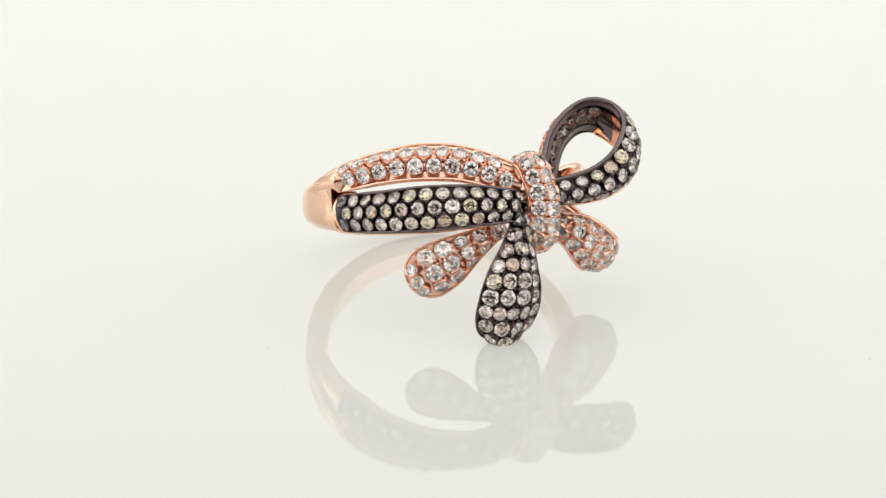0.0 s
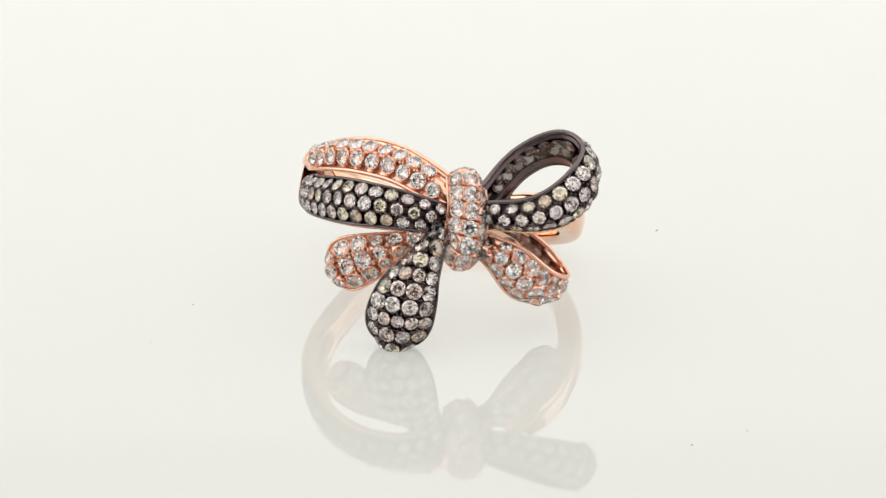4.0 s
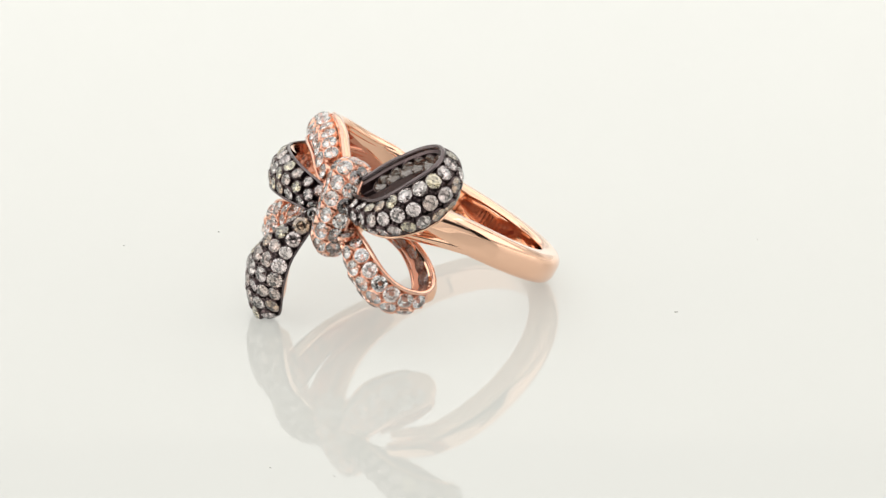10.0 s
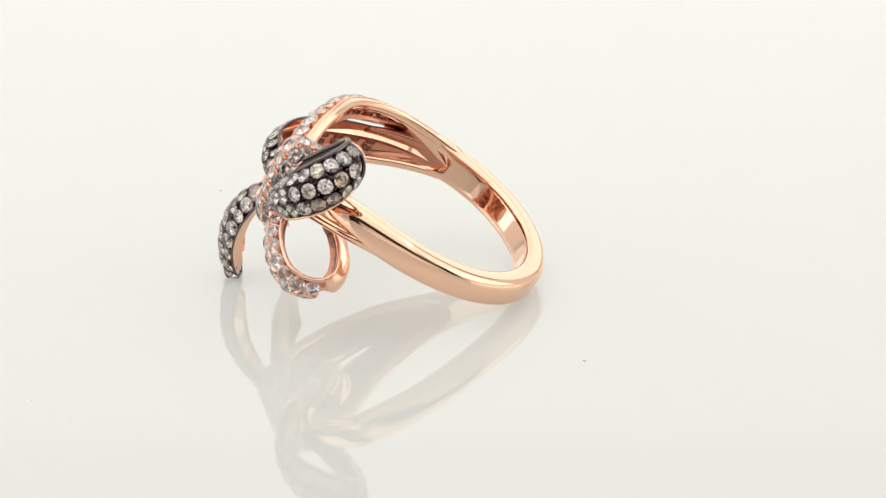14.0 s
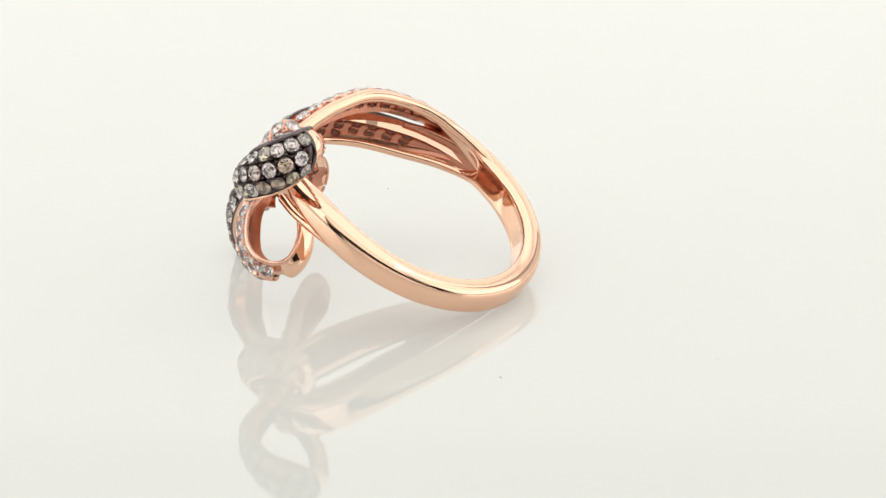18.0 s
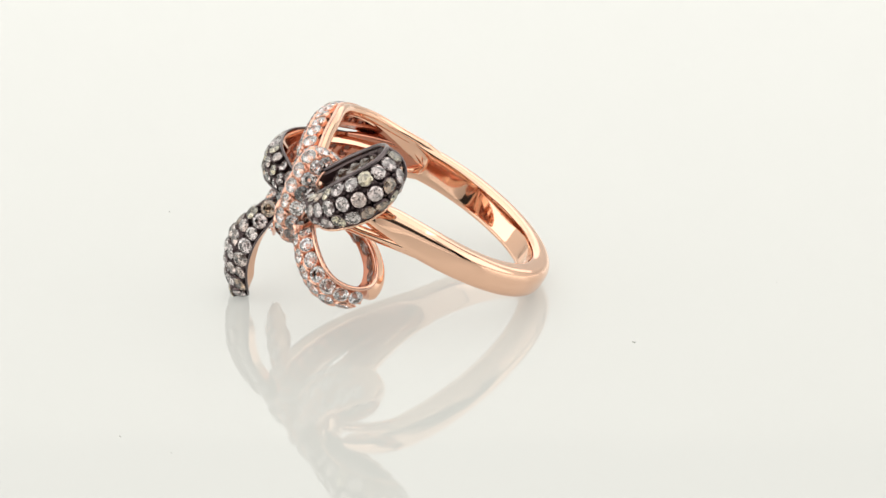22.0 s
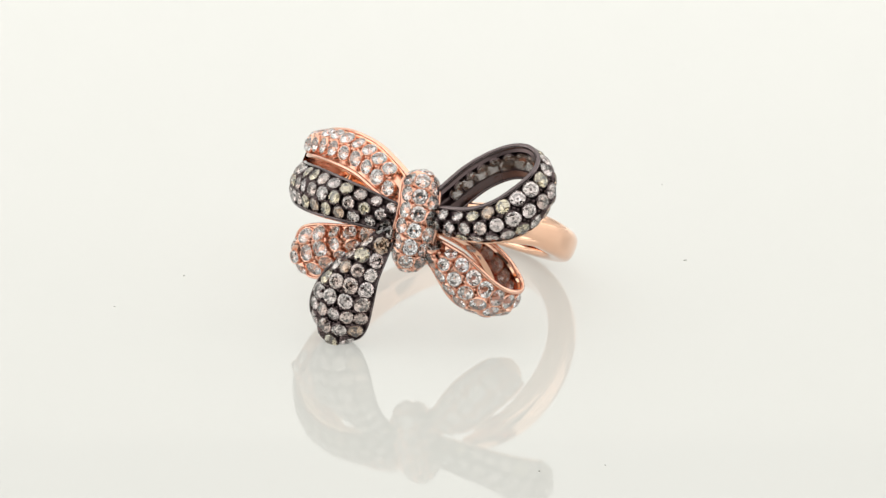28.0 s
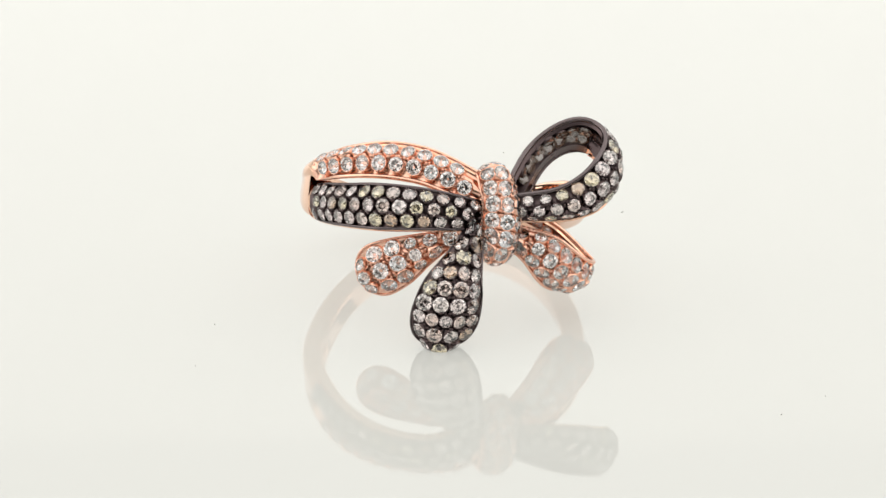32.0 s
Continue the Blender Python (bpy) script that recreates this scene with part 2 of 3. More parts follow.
def pave(owner, rib, cut, bead_mat, pitch, size, u0=0.0, u1=1.0, inside=None, margin=0.5, row=0.9, count=None, follow=False, slip=0.0, fill=False, stagger=False, lean=0.0):
    """Sets stones on a ribbon in staggered rows, with metal beads between them."""
    steps = 120
    lengths = rib.length(u0, u1, steps)
    total = lengths[-1]
    beads = bmesh.new()
    half = max(rib.width(u0 + (u1 - u0) * i / 20) for i in range(21)) / 2
    rows = count or 2 * int((half - margin) / (pitch * row) + 0.001) + 1
    if fill:
        spots = []
        rounds = max(1, round((total - 1.1 - pitch * 0.55) / (pitch * 1.1)))
        gap = (total - 1.1 - pitch * 0.55) / rounds

        def along(s):
            s = min(max(s, 0.0), total)
            i = next(q for q in range(steps + 1) if lengths[q] >= s or q == steps)
            return u0 + (u1 - u0) * (i - 1 + (s - lengths[i - 1]) / max(lengths[i] - lengths[i - 1], 1e-9)) / steps if i else u0

        for k in range(rounds + 1):
            s = pitch * 0.55 + gap * k
            u = along(s)
            span = min(rib.across(u, margin)[0], rib.across(along(s + 0.15), margin)[0])
            n = count or max(1, round(span / pitch + 0.12))
            if span > 0.72:
                fit = min(1.06, max(0.72, span / n / pitch)) if n > 1 else min(1.0, span / pitch * 1.05)
                for j in range(n):
                    uj = along(s + gap * 0.5) if stagger and j % 2 else u
                    if stagger and j % 2 and k == rounds:
                        continue
                    spots.append((uj, lean + rib.across(uj, margin)[1]((j + 0.5) / n), fit))
        for u, v, fit in spots:
            set_stone(owner, rib, cut, beads, u, v, size * fit * 0.96, pitch, inside)
        return tagged(part("grain_setting", beads, bead_mat, owner), kind="stuff")
    for j in range(rows):
        w = (j - (rows - 1) / 2) * pitch * row
        s = pitch * (0.5 + 0.5 * (j % 2))
        while s < total - pitch * 0.3:
            i = next(q for q in range(steps + 1) if lengths[q] >= s or q == steps)
            f = (i - 1 + (s - lengths[i - 1]) / max(lengths[i] - lengths[i - 1], 1e-9)) / steps if i else 0
            u = u0 + (u1 - u0) * f
            wd = rib.width(u)
            fit = 1.0
            if follow and rows > 1:
                w = (2 * j / (rows - 1) - 1) * min(wd / 2 - margin, pitch * 0.45 * (rows - 1))
                w += slip
                fit = min(1.0, (wd - 2 * margin) / (rows - 1) / (pitch * 0.84))
                fit = max(fit, 0.8)
            if follow or abs(w) < wd / 2 - margin + 0.02:
                v = 0.5 + w / wd
                set_stone(owner, rib, cut, beads, u, v, size * fit, pitch, inside)
            s += pitch
    return tagged(part("grain_setting", beads, bead_mat, owner), kind="stuff")


def stone_seats(owner, rib, pitch, u0, u1, thick, way=-1):
    """Round drilled openings behind the stones, uncut but coloured dark, with raised lips, on the inner face."""
    bm = bmesh.new()
    total = rib.length(u0, u1)[-1]
    n = int(total / (pitch * 0.95))
    for i in range(n):
        u = u0 + (u1 - u0) * (i + 0.5) / n
        wd = rib.width(u)
        rows = 0 if wd < 1.1 else 1 if wd < 1.9 else 2 if wd < 2.9 else 3
        for j in range(rows):
            v = 0.5 + (j - (rows - 1) / 2) * 0.98 / wd
            nrm = rib.normal(u, v)
            depth = thick(u, v) if callable(thick) else thick
            m = Matrix.Translation(rib.at(u, v) + nrm * way * (depth + 0.03) * MM) @ (nrm * way).to_track_quat("Z", "Y").to_matrix().to_4x4() @ Matrix.Rotation(i + j, 4, "Z")
            r0, r1, r2 = 0.31, 0.37, 0.43
            ring = [[bm.verts.new(m @ Vector((r * math.cos(k * math.tau / 10) * MM, r * math.sin(k * math.tau / 10) * MM, z * MM))) for k in range(10)] for r, z in ((r2, -0.02), (r1, 0.09), (r0, 0.05), (r0 * 0.97, -0.04))]
            for a, b in zip(ring, ring[1:]):
                for k in range(10):
                    bm.faces.new((a[k], a[(k + 1) % 10], b[(k + 1) % 10], b[k]))
            # Cone for the stone's point; its dark colour paints the uncut opening's shade.
            tip = bm.verts.new(m @ Vector((0, 0, 0.13 * MM)))
            for k in range(10):
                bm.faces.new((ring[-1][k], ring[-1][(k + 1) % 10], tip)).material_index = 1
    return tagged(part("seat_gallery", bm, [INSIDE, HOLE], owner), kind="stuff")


def edge_wire(owner, name, rib, v, r, material, u0=0.0, u1=1.0, label=""):
    taper = (lambda x: r * MM * min(1.0, 0.05 + x * 6)) if u0 else r * MM
    pts = [rib.at(u0 + (u1 - u0) * i / 60, v) for i in range(61)]
    return part(name, tube(pts, taper, 8), material, owner, label)


# ---- the tent and the turning plate ----
def box_bm(sx, sy, sz, bevel=0.0):
    bm = bmesh.new()
    bmesh.ops.create_cube(bm, size=1.0, matrix=Matrix.Diagonal((sx, sy, sz, 1)))
    if bevel:
        bmesh.ops.bevel(bm, geom=bm.edges[:], offset=bevel, segments=3, affect="EDGES")
    return bm


def panel(name, place, size, label):
    ob = part(name, box_bm(*size), CLOTH, None, label, smooth=False)
    ob.location = place
    return tagged(ob, kind="structure")


panel("floor", (0, 0, -0.035), (1.3, 1.5, 0.01), "white table top under the turntable")
panel("wall_west", (-0.60, 0.24, 0.16), (0.01, 1.0, 0.38), "white reflector board beside the turntable")
panel("wall_east", (0.60, 0.24, 0.16), (0.01, 1.0, 0.38), "white reflector board beside the turntable")
# Unseen black boards, added to give the gold its dark streaks.
SHADE = metal("black_cloth", (0.02, 0.02, 0.02), 0.9, 0.05, 0.3, 60.0, 0.0)
panel("wall_front", (0, -0.64, 0.215), (1.19, 0.01, 0.23), "added unseen black cloth board behind the camera, darkening reflections").data.materials[0] = SHADE
panel("wall_front_low", (0, -0.63, 0.035), (1.19, 0.01, 0.13), "low white reflector card in front of the turntable")
panel("wall_front_west", (-0.60, -0.502, 0.12), (0.01, 0.26, 0.30), "added unseen black cloth board in front of the tent, darkening reflections").data.materials[0] = SHADE
panel("wall_front_east", (0.60, -0.502, 0.12), (0.01, 0.26, 0.30), "added unseen black cloth board in front of the tent, darkening reflections").data.materials[0] = SHADE
panel("wall_back", (0, 0.74, 0.16), (1.19, 0.01, 0.38), "white reflector board behind the turntable")


def turntable():
    root = tagged(new("turntable"), "round glossy white acrylic turntable plate, slowly turning", "turntable")
    bm = bmesh.new()
    prof = [(0.0, 0.0), (0.1585, 0.0), (0.1596, -0.0004), (0.160, -0.0014), (0.160, -0.0036), (0.1592, -0.005), (0.0, -0.005)]
    n = 128
    rows = [[bm.verts.new((r * math.cos(i * math.tau / n), r * math.sin(i * math.tau / n), z)) for i in range(n)] for r, z in prof[1:-1]]
    for a, b in zip(rows, rows[1:]):
        for i in range(n):
            bm.faces.new((a[i], b[i], b[(i + 1) % n], a[(i + 1) % n]))
    bm.faces.new(rows[0])
    bm.faces.new(rows[-1][::-1])
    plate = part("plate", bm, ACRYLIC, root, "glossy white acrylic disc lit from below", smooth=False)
    bm = bmesh.new()
    bmesh.ops.create_cone(bm, cap_ends=True, segments=64, radius1=0.07, radius2=0.066, depth=0.025, matrix=Matrix.Translation((0, 0, -0.0175)))
    part("base", bm, CLOTH, root, "low white motor base")
    for x, y, size in ((-17.0, -1.05, 0.16), (18.7, 3.5, 0.30), (13.3, -31.7, 0.12), (17.1, 18.5, 0.12), (-21.3, -6.9, 0.15), (9.1, -32.8, 0.14)):
        bm = bmesh.new()
        bmesh.ops.create_icosphere(bm, subdivisions=2, radius=1.0, matrix=Matrix.Translation((x * MM, y * MM, 0.03 * MM)) @ pose(0, 0, 0, 0, 0, x * 40) @ Matrix.Diagonal((size * 0.5 * MM, size * 0.2 * MM, 0.04 * MM, 1)))
        for v in bm.verts:
            v.co += noise.noise_vector(v.co * 9000) * 0.02 * MM
        part("dust_speck", bm, DUST, root, "tiny grey dust speck")
    return root


TABLE = turntable()


# ---- the ring ----
RING = tagged(new("bow_ring"), "rose gold bow ring with white and champagne diamonds on white plate", "ring")
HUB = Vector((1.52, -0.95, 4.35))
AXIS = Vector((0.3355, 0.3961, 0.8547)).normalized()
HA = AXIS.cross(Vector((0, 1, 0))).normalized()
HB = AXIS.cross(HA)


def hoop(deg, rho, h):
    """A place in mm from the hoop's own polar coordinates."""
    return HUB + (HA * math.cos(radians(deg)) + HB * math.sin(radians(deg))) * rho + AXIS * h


def off(p, d, k):
    return (Vector(p) + Vector(d).normalized() * k)


def shank():
    """The plain back of the hoop: a flat-lined band domed outside, with a forked inner end."""
    rows = [(-13, 9.84, -1.16, 2.15, 0.58), (-20, 9.82, -1.07, 1.93, 0.6), (-27.5, 9.78, -0.98, 1.68, 0.62), (-34, 9.72, -0.86, 1.5, 0.7), (-42, 9.58, -0.72, 1.33, 0.82), (-54, 9.4, -0.58, 1.27, 0.86), (-72, 9.34, -0.5, 1.26, 0.84), (-98, 9.28, -0.42, 1.22, 0.84), (-124, 9.24, -0.34, 1.17, 0.84), (-150, 9.2, -0.24, 1.12, 0.84),
            (-178, 9.1, -0.1, 1.09, 0.86), (-203, 9.03, 0.05, 1.12, 0.82), (-224, 9.05, 0.14, 1.15, 0.8), (-242, 9.15, 0.1, 1.06, 0.76), (-256, 9.2, -0.12, 0.75, 0.62), (-266, 9.2, -0.4, 0.45, 0.4)]
    keys = [Vector(r[:3]) for r in rows]
    size = [Vector((r[3], r[4], 0)) for r in rows]
    bm = bmesh.new()
    rings = []
    n, m = 160, 84
    for i in range(n + 1):
        d, rho, h = spline(keys, i / n)
        w, t, _ = spline(size, i / n)
        ring = []
        for k in range(m):
            a = k * math.tau / m
            x, y = math.cos(a), math.sin(a)
            yy = abs(y) ** (0.85 if y > 0 else 0.4) * (t if y > 0 else -t)
            xx = math.copysign(abs(x) ** (0.66 if y > 0 else 0.3), x) * w
            fork = max(0.0, 1 - i / 46) * max(-0.08, 1 - abs(xx / w) / 0.78) * 35 * min(1.0, max(0.0, -y * 4 - 1.2))
            ring.append(bm.verts.new(vec(hoop(d - fork, rho + yy, h + xx))))
        rings.append(ring)
    for a, b in zip(rings, rings[1:]):
        for k in range(m):
            bm.faces.new((a[k], a[(k + 1) % m], b[(k + 1) % m], b[k]))
    end = rings[0]
    for k in range(m // 2):
        quad = [end[k], end[k + 1], end[m - k - 1], end[(m - k) % m]]
        bm.faces.new([v for j, v in enumerate(quad) if v not in quad[:j]]).material_index = 1
    bm.faces.new(rings[-1][::-1])
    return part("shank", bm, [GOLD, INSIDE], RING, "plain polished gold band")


shank()
WEB = [Vector(hoop(*r)) for r in ((-34, 9.75, -0.62), (-27, 9.65, -0.66), (-20, 9.6, -0.76), (-12, 9.6, -0.88), (-4, 9.6, -1.0))]
part("fork_web", tube([vec(spline(WEB, i / 24)) for i in range(25)], lambda x: (0.5 - 0.33 * x) * MM, 14), INSIDE, RING, "gold ridge with painted shade where the band forks")
part("shank_prong", tube([vec(spline([hoop(*r) for r in ((-224, 9.35, -0.55), (-236, 9.45, -0.85), (-247, 9.5, -1.3), (-259, 9.45, -1.9))], i / 24)) for i in range(25)], 0.38 * MM, 12), GOLD, RING, "slim gold arm under the loops")


def strip(name, rib, dark, label, thick=0.8, pitch=1.14, size=1.07, u0=0.0, u1=1.0, extra=(), seats=0, segs=(), nu=64, edges=(0, 1), plain=0.0, lining=(0, 1), low_rim=None, inner_rows=2, walls=(2, 2), wire=None, bare=1.0, round_edge=(0.4, 0.4), tubes=(0, 1), **kw):
    face, rim, cut = (BLACK, EDGE, BROWN_CUT) if dark else (ROSE, ROSE, CLEAR_CUT)
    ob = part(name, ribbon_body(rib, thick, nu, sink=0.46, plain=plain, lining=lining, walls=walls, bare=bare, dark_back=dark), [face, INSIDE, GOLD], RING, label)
    for v in edges:
        if v and low_rim:
            edge_wire(ob, "gold_edge", rib, v, wire[v], low_rim, 0.0, bare)
            edge_wire(ob, "edge", rib, v, wire[v], rim, bare)
        else:
            edge_wire(ob, "edge", rib, v, wire[v] if wire else 0.12 if dark else 0.10, rim, plain)
    if plain:
        for v in tubes:
            pts = [rib.at(i / 90, abs(v - 0.06)) - rib.flat_normal(i / 90) * ((0.34 if dark else 0.14) + round_edge[v] + 0.1 * max(0, 1 - i / 30)) * MM for i in range(91)]
            part("polished_edge", tube(pts, lambda x: max(round_edge[v], 0.4 - x) * min(1.0, 0.15 + x * 7) * MM, 14), GOLD, ob, "rounded polished gold edge")
    for a, b, rows in segs or ((u0, u1, kw.pop("count", None)),):
        pave(ob, rib, cut, BLACK if dark else ROSE, pitch, size, a, b, count=rows, **kw)
    if seats:
        stone_seats(ob, rib, pitch, segs[0][0] if segs else u0, min(u1, seats), thick)
    if bare < 1 and dark:
        part("end_rim", tube([rib.at(bare - 0.004, 0.02 + 0.96 * i / 20, -0.04) for i in range(21)], 0.15 * MM, 10), rim, ob)
        stone_seats(ob, rib, pitch, bare + 0.04, 0.93, -0.07, 1)
    for a, b in extra:
        pave(ob, rib, BROWN_LIT_CUT if dark else CLEAR_LIT_CUT, BLACK if dark else ROSE, pitch * 1.06, size, a, b, inside=thick, margin=0.62, count=inner_rows, follow=True, slip=-0.3 if inner_rows > 1 else 0.0)
    return ob


# dark and pale bands that leave the split hoop and meet under the knot
DARK_BAND = Ribbon([hoop(*r) for r in ((-56, 9.6, -0.35), (-42, 9.88, -0.42), (-27, 9.9, -0.66), (-11, 9.95, -0.95), (10, 10.3, -1.35), (30, 10.8, -1.45), (47, 10.9, -1.6), (60, 10.4, -1.75), (73, 9.8, -1.9))],
                   [hoop(*r) for r in ((-56, 9.6, -1.55), (-42, 9.8, -1.98), (-27, 9.76, -2.72), (-11, 9.78, -3.5), (10, 10.2, -4.1), (30, 10.65, -4.45), (47, 10.65, -4.3), (60, 10.1, -4.0), (73, 9.6, -3.6))], 0.55, -1)
strip("dark_band", DARK_BAND, True, "blackened band set with champagne diamonds", thick=lambda u, v: 1.2 - min(u, 0.4) * (0.7 + 0.3 * v), nu=96, segs=((0.37, 0.995, 3),), round_edge=(0.28, 0.34), tubes=(1,), margin=0.1, fill=True, stagger=True, pitch=1.13, size=1.15, plain=3 / 8, seats=0.98)
PALE_BAND = Ribbon([hoop(*r) for r in ((-56, 9.6, 0.5), (-42, 9.8, 0.56), (-27, 9.8, 0.72), (-10, 9.68, 1.15), (8, 9.3, 1.55), (25, 8.9, 1.85), (42, 8.7, 1.65), (55, 9.0, 1.05), (68, 9.6, 0.1))],
                   [hoop(*r) for r in ((-56, 9.6, -0.4), (-42, 9.9, -0.47), (-27, 10.02, -0.62), (-10, 10.12, -0.8), (8, 10.05, -0.72), (25, 9.7, -0.68), (42, 9.5, -0.9), (55, 9.7, -1.5), (68, 10.0, -2.2))], 0.66, -1)
strip("pale_band", PALE_BAND, False, "rose gold band set with white diamonds", thick=lambda u, v: 1.2 - min(u, 0.4) * (1.0 - 1.1 * v), walls=(2, 1), nu=96, segs=((3 / 8, 0.99, 2),), round_edge=(0.40, 0.2), tubes=(0,), wire=(0.13, 0.17), margin=0.58, follow=True, pitch=1.28, size=1.05, plain=3 / 8, seats=0.98)

# the knot
W = (0.95, -0.17, -0.26)
MID = [(0.6, -8.2, 8.4), (0.45, -9.2, 9.2), (0.3, -10.1, 9.2), (0.18, -10.8, 8.43), (0.11, -11.4, 7.44), (-0.14, -11.75, 6.33), (-0.39, -12.0, 5.22), (-0.58, -11.85, 4.25), (-0.62, -11.35, 3.65), (-0.6, -10.5, 3.4)]
KW = [1.05, 1.25, 1.36, 1.4, 1.42, 1.42, 1.4, 1.34, 1.2, 1.0]
KNOT = Ribbon([off(p, W, -k) for p, k in zip(MID, KW)], [off(p, W, k) for p, k in zip(MID, KW)], 0.95, 1, 0.48)
strip("knot", KNOT, False, "domed rose gold knot set with white diamonds", thick=0.9, fill=True, count=3, margin=0.1, pitch=1.05, size=1.1, lean=0.025, wire=(0.10, 0.10))

core = bmesh.new()
bmesh.ops.create_uvsphere(core, u_segments=24, v_segments=16, radius=1.0, matrix=Matrix.Translation(vec((0.15, -9.9, 6.3))) @ Matrix.Diagonal((1.65 * MM, 1.15 * MM, 2.3 * MM, 1)))
part("knot_core", core, GOLD, RING, "gold joint under the knot")


def leaf(name, mid, half, across, bulge, sign, cap, dark, label, **kw):
    """A teardrop ribbon end with a round tip."""
    mids, halves = [Vector(p) for p in mid], [Vector((h, 0, 0)) for h in half]
    run = sum((q - p).length for p, q in zip(mids, mids[1:]))
    edge_a, edge_b = [], []
    for i in range(31):
        u = math.sin(i / 30 * math.pi / 2)
        past = max(0.0, (u * run - run + cap) / cap)
        h = spline(halves, u).x * max(0.03, math.sqrt(max(0.0, 1 - past * past)))
        edge_a.append(off(spline(mids, u), across, -h))
        edge_b.append(off(spline(mids, u), across, h))
    return strip(name, Ribbon(edge_a, edge_b, bulge, sign), dark, label, thick=0.95, seats=0.5, u1=0.97, fill=True, **kw)


leaf("dark_tail", [(-1.6, -10.6, 6.2), (-2.4, -11.1, 5.2), (-3.2, -11.6, 4.25), (-4.12, -12.1, 3.2), (-4.62, -12.4, 2.2), (-4.97, -12.5, 1.1), (-5.17, -12.35, -0.1), (-5.24, -12.05, -1.15), (-5.27, -11.8, -1.82)],
     [0.6, 0.9, 1.3, 1.82, 2.15, 2.3, 2.3, 2.2, 2.05], (-0.90, 0.42, 0.12), 1.0, -1, 3.3, True, "blackened ribbon end set with champagne diamonds", margin=0.1, pitch=1.13, size=1.13, wire=(0.08, 0.08))
leaf("pale_tail", [(-2.6, -9.9, 5.35), (-3.75, -9.4, 4.78), (-5.0, -8.85, 4.15), (-6.1, -8.3, 3.48), (-7.0, -7.7, 2.92), (-7.8, -7.05, 2.36), (-8.5, -6.4, 1.82)],
     [0.5, 0.75, 1.15, 1.6, 1.82, 1.85, 1.8], (-0.29, 0.39, 0.87), 0.8, -1, 2.1, False, "rose gold ribbon end set with white diamonds", margin=0.14, pitch=1.16, size=1.16)

# the two loops
DR = Vector((0.2, -0.15, -0.97))
RIM = [(-0.3, -9.8, 7.4), (0.5, -10.3, 7.55), (1.3, -10.8, 7.7), (2.2, -11.3, 7.85), (3.25, -11.95, 8.03), (4.35, -12.45, 8.4), (5.5, -12.72, 9.05), (6.5, -12.6, 9.8), (7.5, -12.1, 10.5), (8.2, -11.3, 11.1), (8.25, -10.2, 11.55), (7.4, -8.9, 11.8), (5.7, -8.4, 11.3), (4.0, -8.4, 10.35), (2.9, -8.9, 9.7), (1.9, -9.5, 8.9), (1.0, -10.2, 8.3)]
WIDE = [1.7, 1.8, 1.9, 2.05, 2.2, 2.45, 2.85, 3.25, 3.5, 3.6, 3.5, 3.1, 2.4, 2.2, 2.1, 2.1, 2.0]
FAR = [0] * 11 + [0.3, 0.7, 1, 1, 1, 1]
LEAN = [0, 0, 0, 0, 0, 0, 0.05, 0.1, 0.2, 0.35, 0.45, 0.5, 0.5, 0.4, 0.3, 0, 0]
DARK_LOOP = Ribbon(RIM, [off(p, DR.lerp(Vector((0.1, 0.28, -0.95)), k).lerp(Vector((0.66, 0.0, -0.75)), f), w) for p, w, k, f in zip(RIM, WIDE, LEAN, FAR)], 0.9, -1, 0.0, soft_spline)
strip("dark_loop", DARK_LOOP, True, "blackened ribbon loop set with champagne diamonds", u0=0.06, u1=0.70, bare=0.69, extra=((0.66, 0.97),), pitch=1.08, size=1.05, fill=True, stagger=True, count=3, margin=0.12, nu=96, lining=(0.46, 0.62), low_rim=GOLD, walls=(0, 2), wire=(0.19, 0.10), thick=lambda u, v: 0.42 + 0.45 * v)
PR = Vector((-0.75, 0.2, -0.5))
RIM2 = [(1.3, -10.9, 5.5), (2.6, -11.73, 5.12), (3.62, -12.55, 4.85), (4.92, -12.9, 3.55), (6.03, -12.82, 2.62), (7.0, -12.07, 2.06), (7.4, -11.0, 1.86), (7.3, -9.95, 2.15), (6.5, -9.3, 3.2), (5.6, -9.1, 4.1), (4.7, -9.1, 4.8), (2.6, -9.6, 6.0)]
WIDE2 = [1.75, 2.2, 2.75, 3.3, 3.35, 3.2, 2.9, 2.5, 2.2, 1.9, 1.6, 1.5]
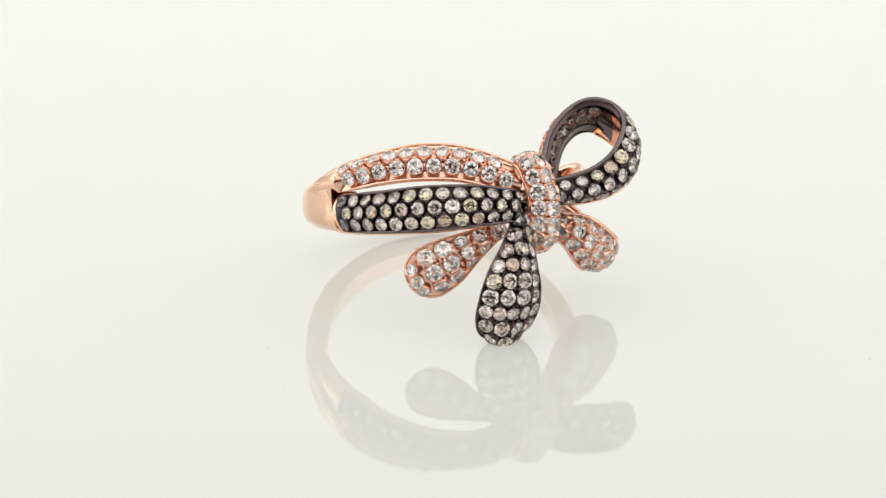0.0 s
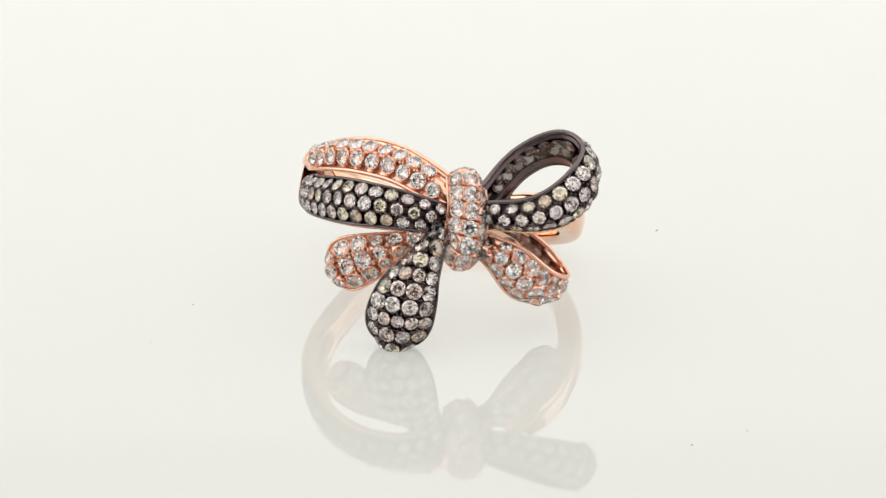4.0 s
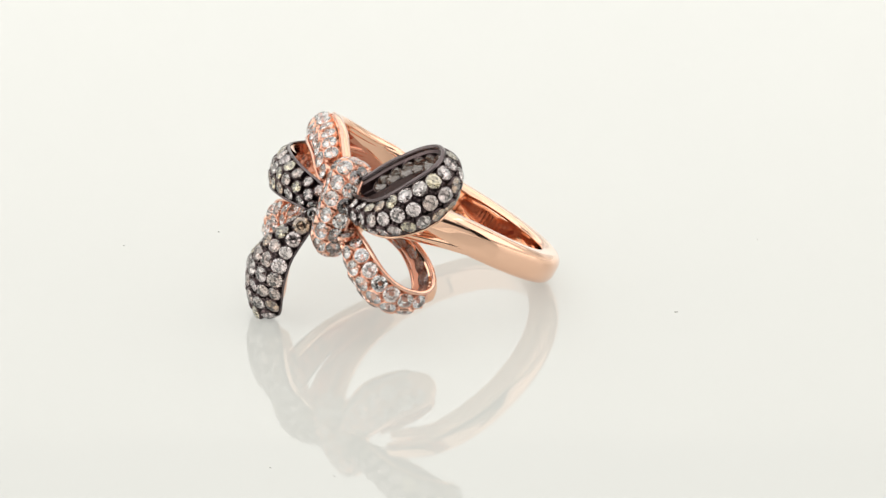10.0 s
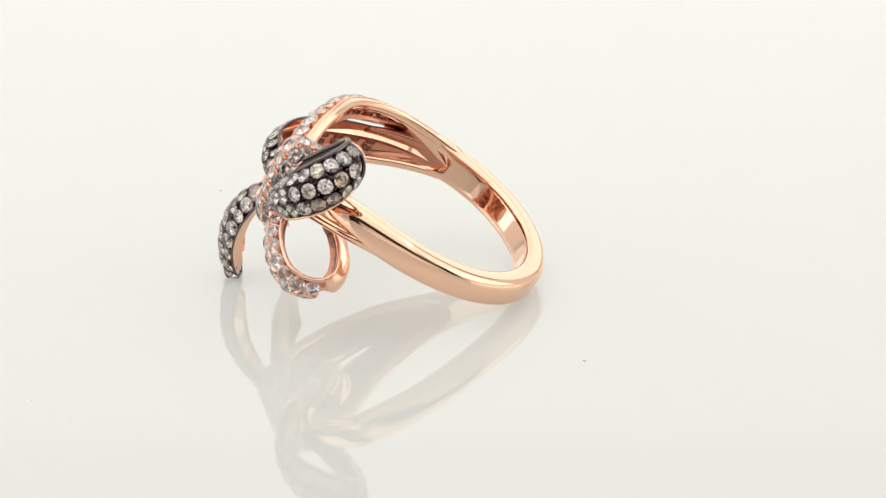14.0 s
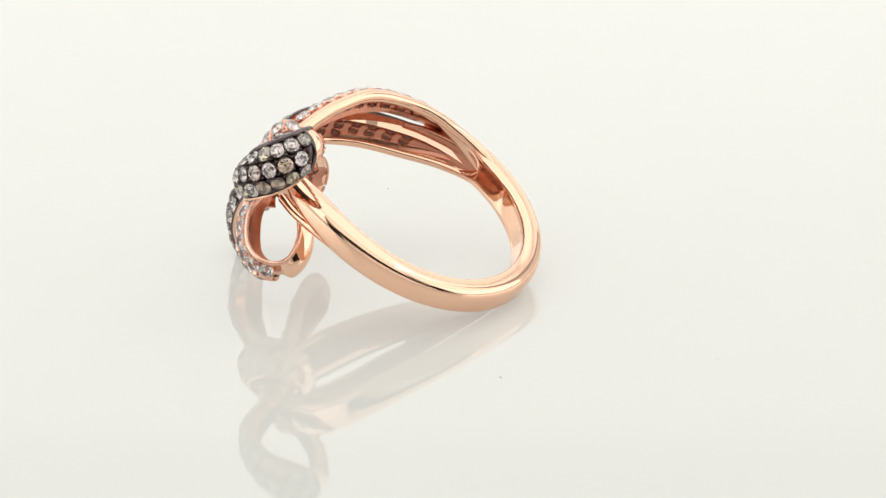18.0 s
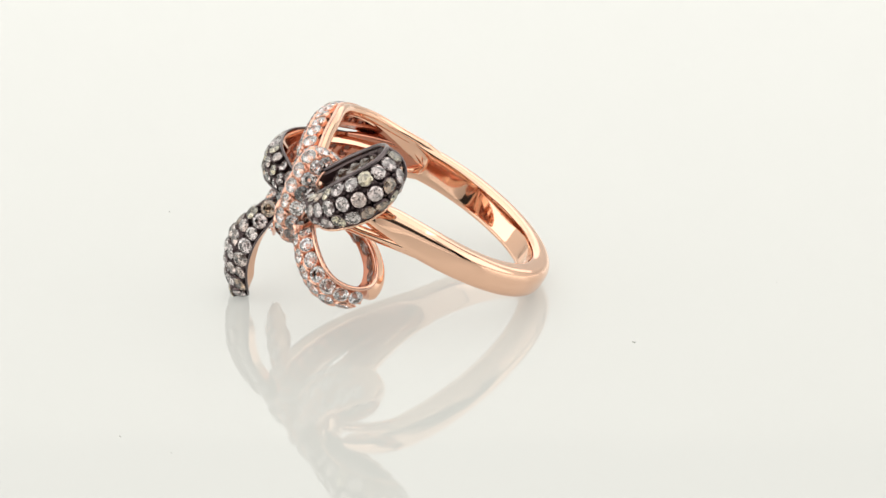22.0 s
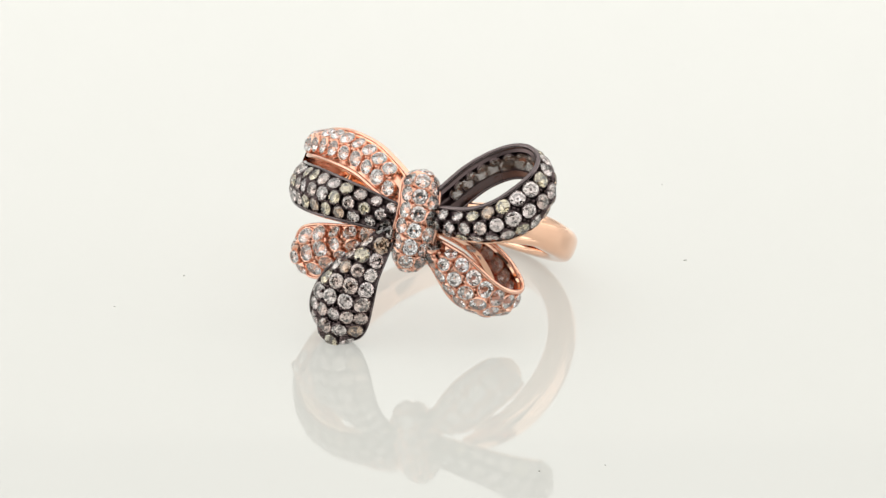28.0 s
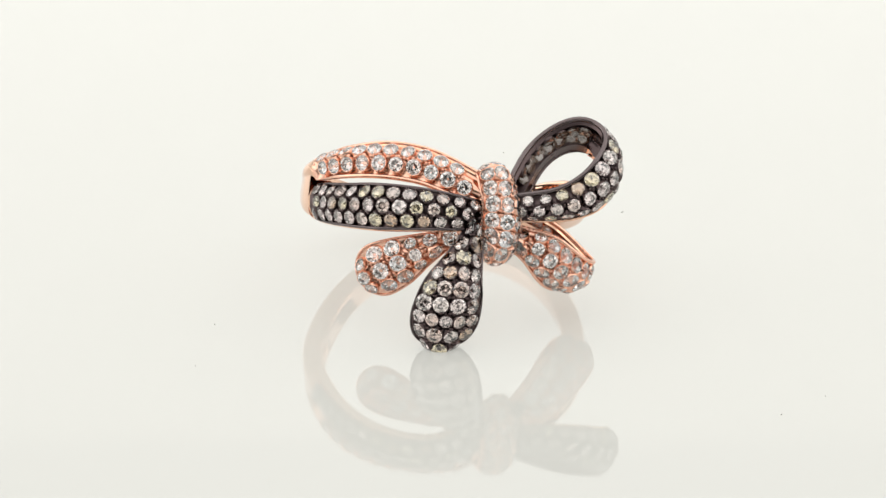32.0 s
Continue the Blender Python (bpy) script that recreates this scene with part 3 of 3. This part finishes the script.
PALE_LOOP = Ribbon(RIM2, [off(p, PR, w) for p, w in zip(RIM2, WIDE2)], 0.95, -1, 0.0, soft_spline)
strip("pale_loop", PALE_LOOP, False, "rose gold ribbon loop set with white diamonds", u0=0.0, u1=0.56, bare=0.57, extra=((0.60, 0.93),), pitch=1.16, size=1.14, fill=True, stagger=True, margin=0.14, wire=(0.17, 0.13), inner_rows=1, nu=90, thick=lambda u, v: 0.32 + 0.55 * v)


# ---- what moves ----
def spin(deg, a=0.0, b=0.0, up=0.0):
    """Turned about the plate's axis, and leaning by a and b degrees."""
    return Matrix.Translation((0, 0, (LIFT + up) * MM)) @ pose(0, 0, 0, a, 0, 0) @ pose(0, 0, 0, 0, b, 0) @ pose(0, 0, 0, 0, 0, deg) @ Matrix.Translation((0, 0, -LIFT * MM))


TURN = ((0.0, 48.0, 0.55, 0.4), (1.0, 39.9, 0.7, 0.42), (3.5, 19.6, 0.8, 0.65), (6.0, -0.1, 0.9, 1.0), (8.0, -15.7, 0.95, 0.95), (9.1, -24.6, 0.6, 0.65), (9.4, -27.1, 0.16, 0.19), (9.7, -29.6, -0.95, -0.45),
        (10.0, -32.0, -1.17, -0.5), (12.0, -48.2, -1.5, -0.05), (14.0, -65.1, -1.15, 0.6), (16.5, -85.8, -1.15, 0.9), (16.9, -89.1, -1.2, 0.95), (17.1, -90.0, -1.2, 0.95), (17.3, -89.7, -1.2, 0.95), (17.5, -88.5, -1.2, 0.95), (18.0, -84.4, -1.1, 1.0),
        (20.0, -67.3, -1.1, 0.6), (23.0, -42.5, -1.18, -0.1), (24.7, -28.5, -0.95, -0.5), (25.0, -26.1, -0.48, -0.45), (25.4, -22.7, 0.9, 0.75), (28.0, -2.6, 0.93, 0.95), (31.0, 20.8, 0.74, 0.8), (32.0, 28.8, 0.64, 0.5))


def motions():
    walk(RING, [(t, spin(d, a, b)) for t, d, a, b in TURN])
    walk(TABLE, [(t, pose(0, 0, 0, 0, 0, d)) for t, d, a, b in TURN])


motions()
